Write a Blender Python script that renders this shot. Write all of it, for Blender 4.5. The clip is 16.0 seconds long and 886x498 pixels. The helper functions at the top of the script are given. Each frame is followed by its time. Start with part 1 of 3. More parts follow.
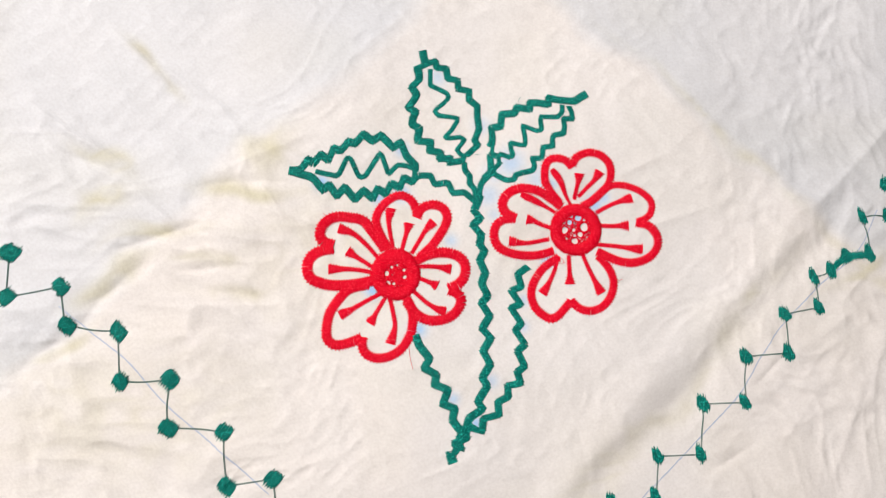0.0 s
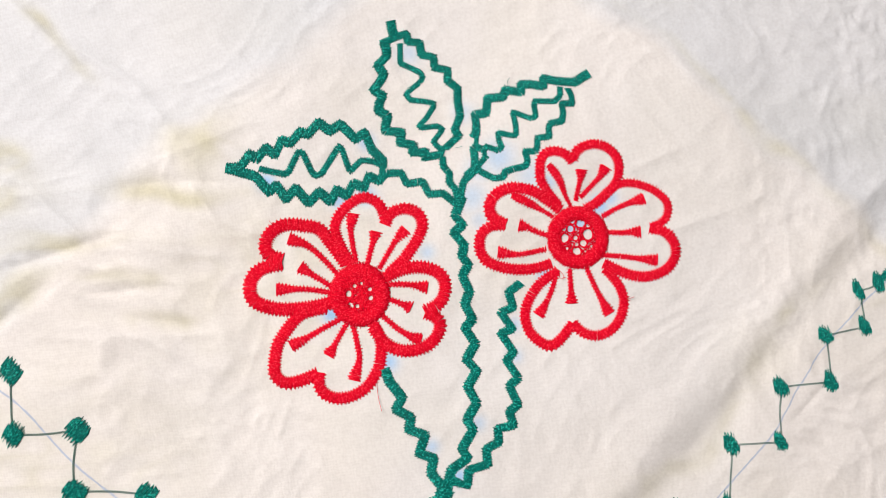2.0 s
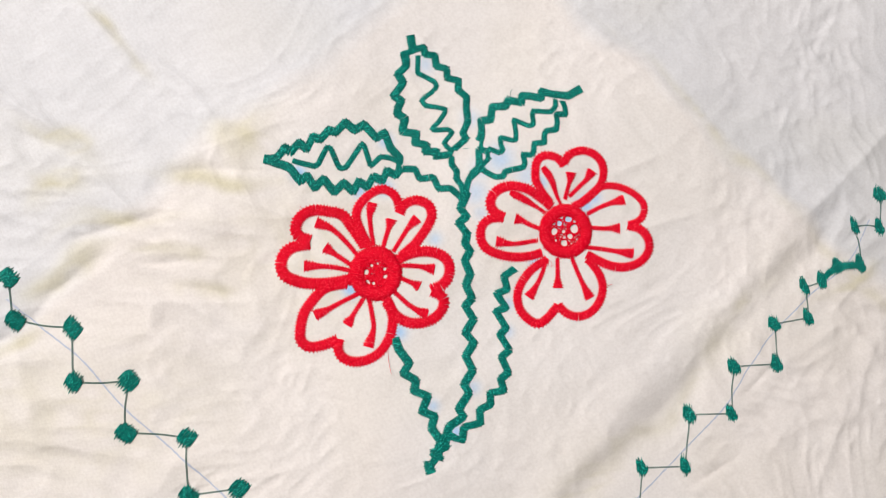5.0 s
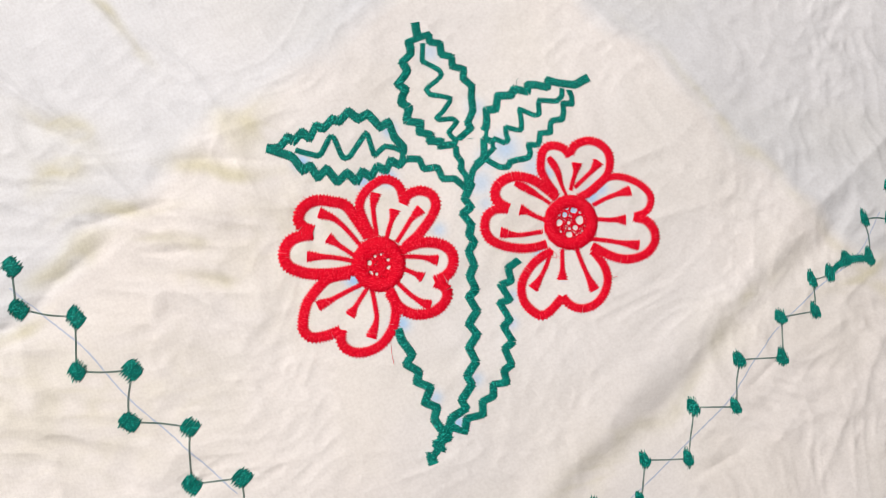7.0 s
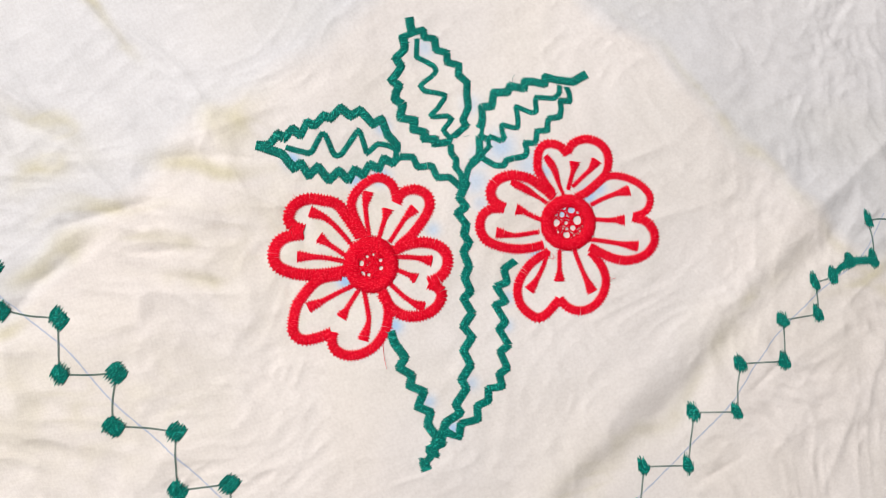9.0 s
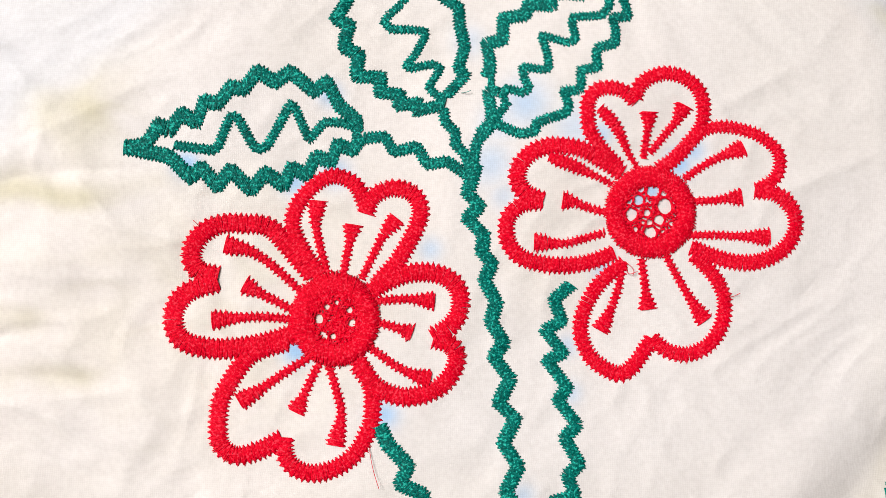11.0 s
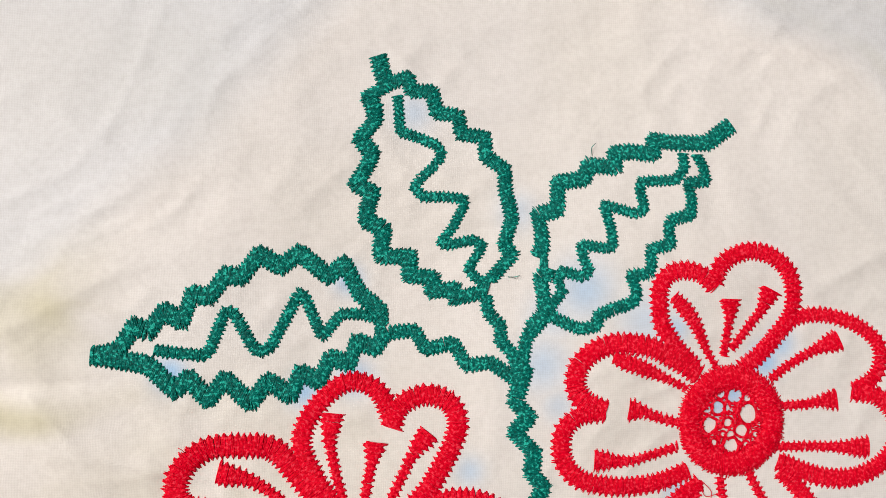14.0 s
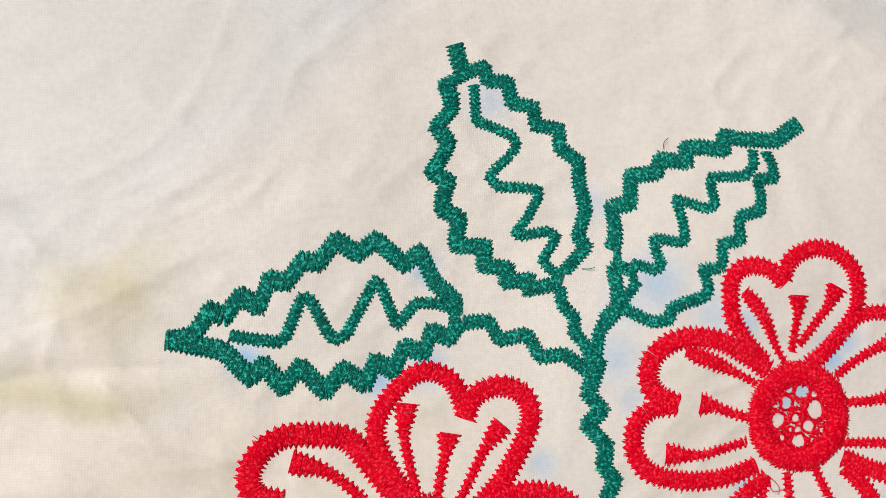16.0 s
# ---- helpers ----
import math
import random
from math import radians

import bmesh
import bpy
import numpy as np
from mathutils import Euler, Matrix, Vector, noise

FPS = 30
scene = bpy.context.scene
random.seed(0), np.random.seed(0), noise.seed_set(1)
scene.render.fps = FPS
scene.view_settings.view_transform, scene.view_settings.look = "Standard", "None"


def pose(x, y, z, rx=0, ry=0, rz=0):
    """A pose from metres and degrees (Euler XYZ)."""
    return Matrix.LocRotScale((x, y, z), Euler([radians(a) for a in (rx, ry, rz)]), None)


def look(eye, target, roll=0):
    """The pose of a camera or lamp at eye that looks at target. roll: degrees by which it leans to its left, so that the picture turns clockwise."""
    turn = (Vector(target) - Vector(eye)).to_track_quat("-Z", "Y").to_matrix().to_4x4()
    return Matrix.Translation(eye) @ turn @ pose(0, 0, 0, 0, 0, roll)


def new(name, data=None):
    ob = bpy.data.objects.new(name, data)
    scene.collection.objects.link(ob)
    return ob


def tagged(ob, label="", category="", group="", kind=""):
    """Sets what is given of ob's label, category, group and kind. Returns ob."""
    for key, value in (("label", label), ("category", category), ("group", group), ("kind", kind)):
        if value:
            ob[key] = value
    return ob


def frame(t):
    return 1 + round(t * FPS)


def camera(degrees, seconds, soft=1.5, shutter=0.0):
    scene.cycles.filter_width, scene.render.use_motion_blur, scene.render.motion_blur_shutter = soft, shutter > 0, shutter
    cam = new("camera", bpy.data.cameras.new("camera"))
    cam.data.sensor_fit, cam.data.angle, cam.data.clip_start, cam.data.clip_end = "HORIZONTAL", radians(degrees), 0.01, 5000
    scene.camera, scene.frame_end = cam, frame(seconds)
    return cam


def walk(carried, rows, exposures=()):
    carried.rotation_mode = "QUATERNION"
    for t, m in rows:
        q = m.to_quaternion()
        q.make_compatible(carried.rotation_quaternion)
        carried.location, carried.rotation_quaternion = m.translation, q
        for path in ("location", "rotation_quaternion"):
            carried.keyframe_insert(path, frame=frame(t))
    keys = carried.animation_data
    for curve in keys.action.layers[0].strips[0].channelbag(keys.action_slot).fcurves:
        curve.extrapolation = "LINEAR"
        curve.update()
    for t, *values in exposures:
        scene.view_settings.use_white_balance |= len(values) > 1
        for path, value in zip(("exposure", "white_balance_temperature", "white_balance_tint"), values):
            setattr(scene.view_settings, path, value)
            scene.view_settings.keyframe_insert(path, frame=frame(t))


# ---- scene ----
cam = camera(65.0, 16.0, soft=0.7)
# seconds, then the eye in millimetres and the turn in degrees
ROWS = [
    (0, -25.45, -23.45, 268.10, 5.00, -4.36, 1.03),
    (0.5, -26.15, -17.38, 247.22, 4.77, -4.51, 0.92),
    (1, -18.61, -17.15, 238.67, 4.75, -5.61, 0.29),
    (1.5, -19.47, -18.80, 227.01, 4.71, -6.19, 0.48),
    (2, -20.63, -13.48, 220.19, 4.72, -6.07, 0.34),
    (2.5, -20.49, -4.11, 218.93, 4.34, -5.64, 0.50),
    (3, -27.11, -13.85, 247.99, 3.42, -5.96, 1.44),
    (3.5, -32.24, -14.66, 262.82, 2.67, -6.52, 1.76),
    (4, -30.30, -12.58, 257.52, 3.26, -7.36, 1.92),
    (4.2, -32.41, -17.36, 254.67, 3.50, -7.60, 2.07),
    (6.5, -30.73, -13.34, 252.40, 2.46, -7.03, 2.74),
    (7, -30.74, -12.97, 251.69, 1.88, -6.94, 2.87),
    (7.5, -31.65, -13.00, 251.00, 1.89, -6.89, 3.08),
    (8, -31.54, -12.48, 250.30, 1.64, -6.77, 3.10),
    (8.5, -32.65, -12.20, 250.54, 1.79, -7.03, 3.44),
    (8.7, -31.51, -13.40, 250.11, 1.91, -7.10, 3.46),
    (10.8, -10.12, -11.98, 159.21, 3.36, -5.24, -4.05),
    (11, -9.70, -5.68, 150.29, 3.84, -3.61, -3.54),
    (11.5, -19.24, 4.10, 142.51, 2.55, -3.45, -2.12),
    (12, -15.40, 1.26, 136.81, 3.15, -5.60, -2.16),
    (12.5, -11.44, 6.81, 133.28, 2.39, -4.96, -2.34),
    (13, -16.72, 18.82, 130.44, 2.87, -5.61, -2.58),
    (13.5, -19.62, 30.96, 127.34, 2.75, -5.81, -2.71),
    (14, -17.70, 38.00, 124.57, 2.96, -5.66, -3.04),
    (14.5, -19.47, 37.96, 119.81, 2.37, -6.13, -2.82),
    (15, -25.28, 39.51, 118.97, 2.44, -6.68, -2.51),
    (15.5, -25.86, 39.20, 120.22, 2.63, -6.82, -2.31),
    (16, -35.14, 35.19, 121.47, 3.67, -7.56, -2.08),
]
walk(cam, [(t, pose(x / 1000, y / 1000, z / 1000, rx, ry, rz)) for t, x, y, z, rx, ry, rz in ROWS],
     exposures=[(0.0, 0.0, 6500, 10), (2.5, -0.02, 6500, 10), (4.0, -0.08, 6500, 10), (8.7, -0.08, 6500, 10), (11.0, 0.08, 6450, 10), (12.5, 0.02, 6500, 10), (14.0, -0.19, 6650, 9), (16.0, -0.24, 6750, 8)])

# ---- light: daylight through a window in the wall, and its bounce in a plain room ----
world = bpy.data.worlds.new("world")
scene.world = world
world.use_nodes = True
wn = world.node_tree
sky = wn.nodes.new("ShaderNodeTexSky")
sky.sky_type, sky.sun_disc = "NISHITA", False
sky.sun_elevation, sky.sun_rotation = radians(40), radians(-120)
wn.links.new(sky.outputs[0], wn.nodes["Background"].inputs[0])
wn.nodes["Background"].inputs[1].default_value = 0.1
daylight = new("window_light", bpy.data.lights.new("window_light", "AREA"))
daylight.data.shape, daylight.data.size, daylight.data.size_y = "RECTANGLE", 0.62, 0.62
daylight.data.energy, daylight.data.color = 24.5, (1.0, 0.957, 0.955)
daylight.matrix_world = look((-0.66, 0.38, 1.2), (0, 0.0, 0))

# ---- materials ----


def material(name):
    m = bpy.data.materials.new(name)
    m.use_nodes = True
    return m, m.node_tree, m.node_tree.nodes["Principled BSDF"]


def node(tree, kind, **inputs):
    n = tree.nodes.new(kind)
    for key, value in inputs.items():
        n.inputs[key.replace("_", " ")].default_value = value
    return n


def ramp(tree, source, *stops):
    r = tree.nodes.new("ShaderNodeValToRGB")
    while len(r.color_ramp.elements) < len(stops):
        r.color_ramp.elements.new(0.5)
    for e, (at, colour) in zip(r.color_ramp.elements, stops):
        e.position, e.color = at, (*colour, 1)
    tree.links.new(source, r.inputs[0])
    return r


def mixed(tree, factor, a, b, how="MIX"):
    m = tree.nodes.new("ShaderNodeMix")
    m.data_type, m.blend_type = "RGBA", how
    for value, socket in ((factor, m.inputs[0]), (a, m.inputs[6]), (b, m.inputs[7])):
        if isinstance(value, (tuple, float, int)):
            socket.default_value = (*value, 1) if isinstance(value, tuple) else value
        else:
            tree.links.new(value, socket)
    return m.outputs[2]


def thread_material(name, dark, mid, light, glint_colour, rough=0.42, spec=0.5):
    m, t, b = material(name)
    geo = t.nodes.new("ShaderNodeNewGeometry")
    c = ramp(t, geo.outputs["Random Per Island"], (0.0, dark), (0.35, mid), (0.8, mid), (1.0, light))
    tc = t.nodes.new("ShaderNodeTexCoord")
    wear = node(t, "ShaderNodeTexNoise", Scale=90.0, Detail=3.0)
    t.links.new(tc.outputs["Object"], wear.inputs["Vector"])
    c2 = mixed(t, wear.outputs[0], c.outputs[0], mid)
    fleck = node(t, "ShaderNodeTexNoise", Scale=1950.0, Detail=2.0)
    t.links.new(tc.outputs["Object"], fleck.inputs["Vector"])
    # glints of the glossy thread, painted in as light flecks of colour
    painted_glints = ramp(t, fleck.outputs[0], (0.55, (0, 0, 0)), (0.64, (0.9, 0.9, 0.9)))
    # shade between the stitches, put into the colour where the noise is low
    gap_shade = ramp(t, fleck.outputs[0], (0.36, (0.75, 0.75, 0.75)), (0.46, (0, 0, 0)))
    c2 = mixed(t, gap_shade.outputs[0], c2, dark)
    c2 = mixed(t, painted_glints.outputs[0], c2, glint_colour)
    t.links.new(c2, b.inputs["Base Color"])
    ply = node(t, "ShaderNodeTexNoise", Scale=3400.0, Detail=2.0)
    t.links.new(tc.outputs["Object"], ply.inputs["Vector"])
    bump = node(t, "ShaderNodeBump", Strength=0.9, Distance=0.00022)
    t.links.new(ply.outputs[0], bump.inputs["Height"])
    t.links.new(bump.outputs[0], b.inputs["Normal"])
    b.inputs["Roughness"].default_value = rough
    b.inputs["Specular IOR Level"].default_value = spec
    return m


# colours: dark, middle, light, then the painted glint
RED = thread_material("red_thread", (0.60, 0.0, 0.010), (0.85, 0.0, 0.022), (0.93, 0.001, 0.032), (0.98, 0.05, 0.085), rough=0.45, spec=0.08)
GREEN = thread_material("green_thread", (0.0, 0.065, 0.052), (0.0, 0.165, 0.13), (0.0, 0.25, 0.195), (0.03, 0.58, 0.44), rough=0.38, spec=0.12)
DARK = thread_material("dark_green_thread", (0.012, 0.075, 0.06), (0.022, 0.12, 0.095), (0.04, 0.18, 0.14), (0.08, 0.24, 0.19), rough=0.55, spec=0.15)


def cotton():
    m, t, b = material("cream_cotton")
    tc = t.nodes.new("ShaderNodeTexCoord")
    tint = t.nodes.new("ShaderNodeVertexColor")
    tint.layer_name = "stain_shade"
    split = t.nodes.new("ShaderNodeSeparateColor")
    t.links.new(tint.outputs[0], split.inputs[0])
    broad = node(t, "ShaderNodeTexNoise", Scale=14.0, Detail=4.0, Roughness=0.6)
    t.links.new(tc.outputs["Object"], broad.inputs["Vector"])
    white = ramp(t, broad.outputs[0], (0.3, (0.685, 0.695, 0.703)), (0.7, (0.76, 0.76, 0.76)))
    cream = ramp(t, broad.outputs[0], (0.3, (0.845, 0.785, 0.722)), (0.7, (0.87, 0.825, 0.772)))
    c = mixed(t, split.outputs[0], white.outputs[0], cream.outputs[0])
    # olive of yellowed strips and of wrinkle shade put into the colour
    c = mixed(t, split.outputs[1], c, (0.62, 0.575, 0.38))
    c = mixed(t, split.outputs[2], c, (0.40, 0.63, 0.88))
    # yarns of a plain weave
    sep = t.nodes.new("ShaderNodeSeparateXYZ")
    jig = node(t, "ShaderNodeTexNoise", Scale=300.0, Detail=2.0)
    t.links.new(tc.outputs["Object"], jig.inputs["Vector"])
    warp = t.nodes.new("ShaderNodeVectorMath")
    warp.operation = "MULTIPLY_ADD"
    warp.inputs[1].default_value = (0.0009, 0.0009, 0.0009)
    t.links.new(jig.outputs["Color"], warp.inputs[0])
    turn = t.nodes.new("ShaderNodeVectorRotate")
    turn.rotation_type = "Z_AXIS"
    turn.inputs["Angle"].default_value = radians(3)
    t.links.new(tc.outputs["Object"], turn.inputs["Vector"])
    t.links.new(turn.outputs[0], warp.inputs[2])
    t.links.new(warp.outputs[0], sep.inputs[0])
    waves = []
    for axis in (0, 1):
        k = node(t, "ShaderNodeMath")
        k.operation = "MULTIPLY"
        k.inputs[1].default_value = 2 * math.pi / 0.00042
        t.links.new(sep.outputs[axis], k.inputs[0])
        s = t.nodes.new("ShaderNodeMath")
        s.operation = "SINE"
        t.links.new(k.outputs[0], s.inputs[0])
        waves.append(s)
    weave = t.nodes.new("ShaderNodeMath")
    weave.operation = "ADD"
    t.links.new(waves[0].outputs[0], weave.inputs[0])
    t.links.new(waves[1].outputs[0], weave.inputs[1])
    slub = node(t, "ShaderNodeTexNoise", Scale=900.0, Detail=3.0)
    t.links.new(tc.outputs["Object"], slub.inputs["Vector"])
    both = t.nodes.new("ShaderNodeMath")
    both.operation = "MULTIPLY_ADD"
    both.inputs[1].default_value = 0.10
    t.links.new(weave.outputs[0], both.inputs[0])
    t.links.new(slub.outputs[0], both.inputs[2])
    fine = ramp(t, both.outputs[0], (0.2, (0.88, 0.87, 0.86)), (0.7, (1, 1, 1)))
    c = mixed(t, 0.8, c, fine.outputs[0], "MULTIPLY")
    t.links.new(c, b.inputs["Base Color"])
    crease = node(t, "ShaderNodeTexNoise", Scale=55.0, Detail=3.0, Roughness=0.5, Distortion=0.5)
    t.links.new(tc.outputs["Object"], crease.inputs["Vector"])
    b1 = node(t, "ShaderNodeBump", Strength=0.45, Distance=0.0016)
    t.links.new(crease.outputs[0], b1.inputs["Height"])
    b2 = node(t, "ShaderNodeBump", Strength=0.3, Distance=0.00018)
    t.links.new(both.outputs[0], b2.inputs["Height"])
    t.links.new(b1.outputs[0], b2.inputs["Normal"])
    t.links.new(b2.outputs[0], b.inputs["Normal"])
    b.inputs["Roughness"].default_value = 0.9
    b.inputs["Specular IOR Level"].default_value = 0.15
    return m


COTTON = cotton()


def plain(name, colour, rough=0.8, scale=20.0):
    m, t, b = material(name)
    tc = t.nodes.new("ShaderNodeTexCoord")
    n = node(t, "ShaderNodeTexNoise", Scale=scale, Detail=5.0)
    t.links.new(tc.outputs["Object"], n.inputs["Vector"])
    r = ramp(t, n.outputs[0], (0.3, tuple(v * 0.85 for v in colour)), (0.7, colour))
    t.links.new(r.outputs[0], b.inputs["Base Color"])
    b.inputs["Roughness"].default_value = rough
    return m


CHALK = plain("blue_chalk", (0.54, 0.585, 0.68), 0.95, 900.0)
FLOOR = plain("grey_floor", (0.42, 0.40, 0.37), 0.7)
WALL = plain("painted_wall", (0.52, 0.51, 0.50), 0.9, 6.0)

# ---- the lie of the cloth (millimetres) ----


def fold(x, y, a, b, height, wide, sharp=2.0):
    """A soft ridge or valley along the line from a to b, fading at its ends."""
    ax, ay = a
    dx, dy = b[0] - ax, b[1] - ay
    long = math.hypot(dx, dy)
    dx, dy = dx / long, dy / long
    u = (x - ax) * dx + (y - ay) * dy
    v = np.abs(-(x - ax) * dy + (y - ay) * dx + 2.0 * np.sin(u / 17.0 + ax))
    end = np.clip(np.minimum(u, long - u) / 18.0 + 0.5, 0, 1)
    return height * np.exp(-((v / wide) ** sharp)) * end * end * (3 - 2 * end)


SQUARE_FOLDS = [  # from and to, height, half width, roundness
    ([(146.3, 23.8), (37.4, -94.9)], 1.6, 8.5, 1.8),      # ridge along the stepped border
    ([(156.2, 14.4), (51.2, -93.8)], -1.3, 6.0, 2.0),    # hollow behind it
    ([(50.2, 94.6), (144.1, 20.3)], 0.9, 5.0, 1.2),       # ironed square round the flowers
    ([(-159.2, -49.3), (-138.7, -32.0)], -1.0, 3.6, 1.8),
    ([(-140.4, -33.5), (-118.0, -7.4)], -0.8, 3.5, 1.6),
    ([(-79.1, 35.0), (-30.8, 86.2)], 0.35, 5.5, 1.2),
    ([(-47.1, -57.6), (19.6, -96.0)], 0.8, 5.0, 1.2),
    ([(-132.7, 78.5), (-110.5, 61.7)], 1.5, 3.2, 1.3),
    ([(-114.6, 64.5), (-92.3, 53.4)], 1.2, 2.8, 1.3),
    ([(-96.3, 54.2), (-82.4, 38.2)], 0.8, 2.5, 1.3),
    ([(-160.8, 52.0), (-143.1, 36.2)], 1.5, 3.4, 1.3),
]
UPPER_CREASES = [  # from and to, height, half width, roundness
    ([(-147.1, 39.9), (-127.6, 27.1)], 1.3, 2.8, 1.3),
    ([(-150.4, 34.7), (-131.5, 29.8)], -0.8, 2.4, 1.5),
    ([(-141.0, 61.5), (-75.8, 2.2)], 1.3, 9.0, 2.0),
    ([(-125.5, 24.2), (-115.5, 16.6)], 0.8, 2.6, 1.3),
    ([(-119.4, 17.4), (-98.3, 2.3)], 1.3, 3.0, 1.2),
    ([(-129.5, -1.9), (-101.4, 4.8)], -1.2, 3.2, 1.6),
    ([(-99.3, 1.3), (-75.2, -17.9)], 0.9, 3.0, 1.2),
    ([(-137.5, -21.8), (-116.1, -7.3)], -0.7, 3.0, 1.5),
    ([(-104.6, -8.9), (-87.3, -8.3)], -0.6, 2.4, 1.5),
]
LOWER_CREASES = [  # from and to, height, half width, roundness
    ([(-96.2, 20.4), (-64.9, 24.4)], -1.0, 3.4, 1.6),
    ([(-88.6, 27.7), (-63.8, 42.5)], 0.7, 4.0, 1.3),
    ([(-76.5, 22.2), (-67.3, 11.6)], 0.7, 1.8, 1.2),
    ([(-69.3, 12.5), (-50.4, 9.0)], 0.5, 1.6, 1.2),
    ([(-96.5, -18.6), (-75.1, -20.9)], -0.5, 2.4, 1.5),
    ([(-88.5, -24.3), (-67.2, -20.7)], 0.5, 2.4, 1.3),
    ([(-155.9, 6.8), (-135.3, 1.8)], 0.7, 3.0, 1.3),
    ([(-154.8, -8.8), (-136.4, -10.1)], 0.6, 3.0, 1.3),
]
BORDER_CREASES = [  # from and to, height, half width, roundness
    ([(189.9, 63.7), (142.3, 21.7)], 1.0, 5.0, 1.4),
    ([(71.8, 10.7), (99.4, 17.4)], 0.5, 3.0, 1.4),
    ([(62.3, 30.0), (82.6, 42.2)], 0.5, 3.0, 1.4),
    ([(161.9, -13.8), (166.9, -8.0)], 0.6, 2.0, 1.4),
    ([(121.2, -47.0), (130.6, -38.0)], -0.6, 2.0, 1.5),
    ([(100.7, -83.8), (116.7, -73.0)], -0.5, 2.2, 1.5),
    ([(176.7, -28.1), (166.7, -61.8)], 0.6, 4.0, 1.4),
    ([(161.9, -48.6), (152.2, -88.2)], 0.6, 4.0, 1.4),
    ([(139.7, 63.9), (134.9, 52.1)], 0.5, 2.0, 1.3),
]
FOLDS = SQUARE_FOLDS + UPPER_CREASES + LOWER_CREASES + BORDER_CREASES


def grain(x, y, size, seed):
    """Smooth random field, about -1 to 1, with features of the given size."""
    table = np.random.default_rng(seed).uniform(-1, 1, (64, 64))
    u, v = x / size + 500.0, y / size + 500.0
    i, j = np.floor(u).astype(int), np.floor(v).astype(int)
    u, v = u - i, v - j
    u, v = u * u * u * (u * (u * 6 - 15) + 10), v * v * v * (v * (v * 6 - 15) + 10)
    t = lambda a, b: table[(i + a) % 64, (j + b) % 64]
    return (t(0, 0) * (1 - u) + t(1, 0) * u) * (1 - v) + (t(0, 1) * (1 - u) + t(1, 1) * u) * v


SWELL = [[0.1, 0.2, 1.0, 0.5, 0.0, -0.1], [-1.0, -1.0, 0.5, 0.6, 1.1, -0.5], [-0.4, 1.0, 1.1, -1.7, -0.2, -0.4], [3.5, 0.6, -1.5, 2.8, -0.3, 0.1], [0.8, 1.5, -1.0, -1.1, -0.1, 0.4], [0.0, -0.1, -1.1, -1.7, -0.7, 0.0]]  # broad rise and fall, rows 36 mm and columns 33 mm apart


def drape(x, y):
    """Height of the cloth over its mean plane, in millimetres."""
    z = 0.3 * grain(x, y, 80, 1) + 0.25 * grain(x, y, 34, 2)
    for row, heights in enumerate(SWELL):
        for col, h in enumerate(heights):
            z = z + h * np.exp(-((x + 75 - 33 * col) ** 2 + (y + 85 - 36 * row) ** 2) / 28 ** 2)
    for k, ((a, b), h, w, sharp) in enumerate(FOLDS):
        z = z + fold(x, y, a, b, h * (1.0 if k < 3 else 1.05), w * (1.0 if k < 3 else 0.68), sharp)
    # crumpling: stretched, sharp-crested wrinkles, strongest beside the flowers
    left = np.clip((-30 - x) / 60, 0, 1) * np.clip((75 - y) / 50, 0.25, 1)
    right = np.clip((x - 85) / 40, 0, 1)
    wx, wy = x + 11 * grain(x, y, 33, 3), y + 11 * grain(x, y, 33, 4)
    u, v = 0.77 * wx - 0.64 * wy, 0.64 * wx + 0.77 * wy
    low = np.clip((40 - y) / 40, 0, 1)
    crest = lambda p, q, size, seed: 0.5 - np.abs(grain(p, q, size, seed))
    z = z + left * (low * 1.5 * crest(wx * 0.5, wy, 15, 5) + (1 - low) * 1.2 * crest(u * 0.4, v, 17, 10))
    z = z + left * (low * 0.7 * crest(wx * 0.6, wy, 8, 6) + (1 - low) * 0.5 * crest(u * 0.6, v, 9, 11))
    z = z + right * 0.8 * crest(0.87 * wx + 0.5 * wy, (0.87 * wy - 0.5 * wx) * 0.5, 14, 7)
    z = z + (0.12 + 0.12 * left + 0.14 * right) * grain(wx * 0.7, wy, 6, 8) + 0.4 * crest(wx, wy, 19, 9)
    z = z + 0.30 * crest(u, v * 0.8, 7, 12)
    z = z + left * 0.42 * crest(wx * 0.5 + wy * 0.2, wy, 5.5, 13) + right * 0.36 * crest(wx, wy * 0.45, 5, 14)
        # fine crinkles left by washing
    z = z + 0.17 * crest(u * 0.6, v, 4.2, 15) + (0.13 + 0.34 * left + 0.26 * right) * crest(0.5 * wx + 0.8 * wy, 0.5 * wy - 0.3 * wx, 6.5, 16)
    return np.maximum(z - 0.8, -5.2)


NX, NY = 640, 500
# the grid is closer where the needlework lies
XS = np.r_[np.linspace(-340, -182, 50, endpoint=False), np.linspace(-182, 205, 540, endpoint=False), np.linspace(205, 350, 50)]
YS = np.r_[np.linspace(-260, -116, 60, endpoint=False), np.linspace(-116, 116, 380, endpoint=False), np.linspace(116, 270, 60)]
GX, GY = np.meshgrid(XS, YS)
GZ = drape(GX, GY)


def lie(x, y):
    """Height of the cloth at places on it, in millimetres."""
    u = np.clip(np.interp(x, XS, np.arange(NX)), 0, NX - 1.001)
    v = np.clip(np.interp(y, YS, np.arange(NY)), 0, NY - 1.001)
    i, j = u.astype(int), v.astype(int)
    u, v = u - i, v - j
    return (GZ[j, i] * (1 - u) + GZ[j, i + 1] * u) * (1 - v) + (GZ[j + 1, i] * (1 - u) + GZ[j + 1, i + 1] * u) * v


# ---- building ----


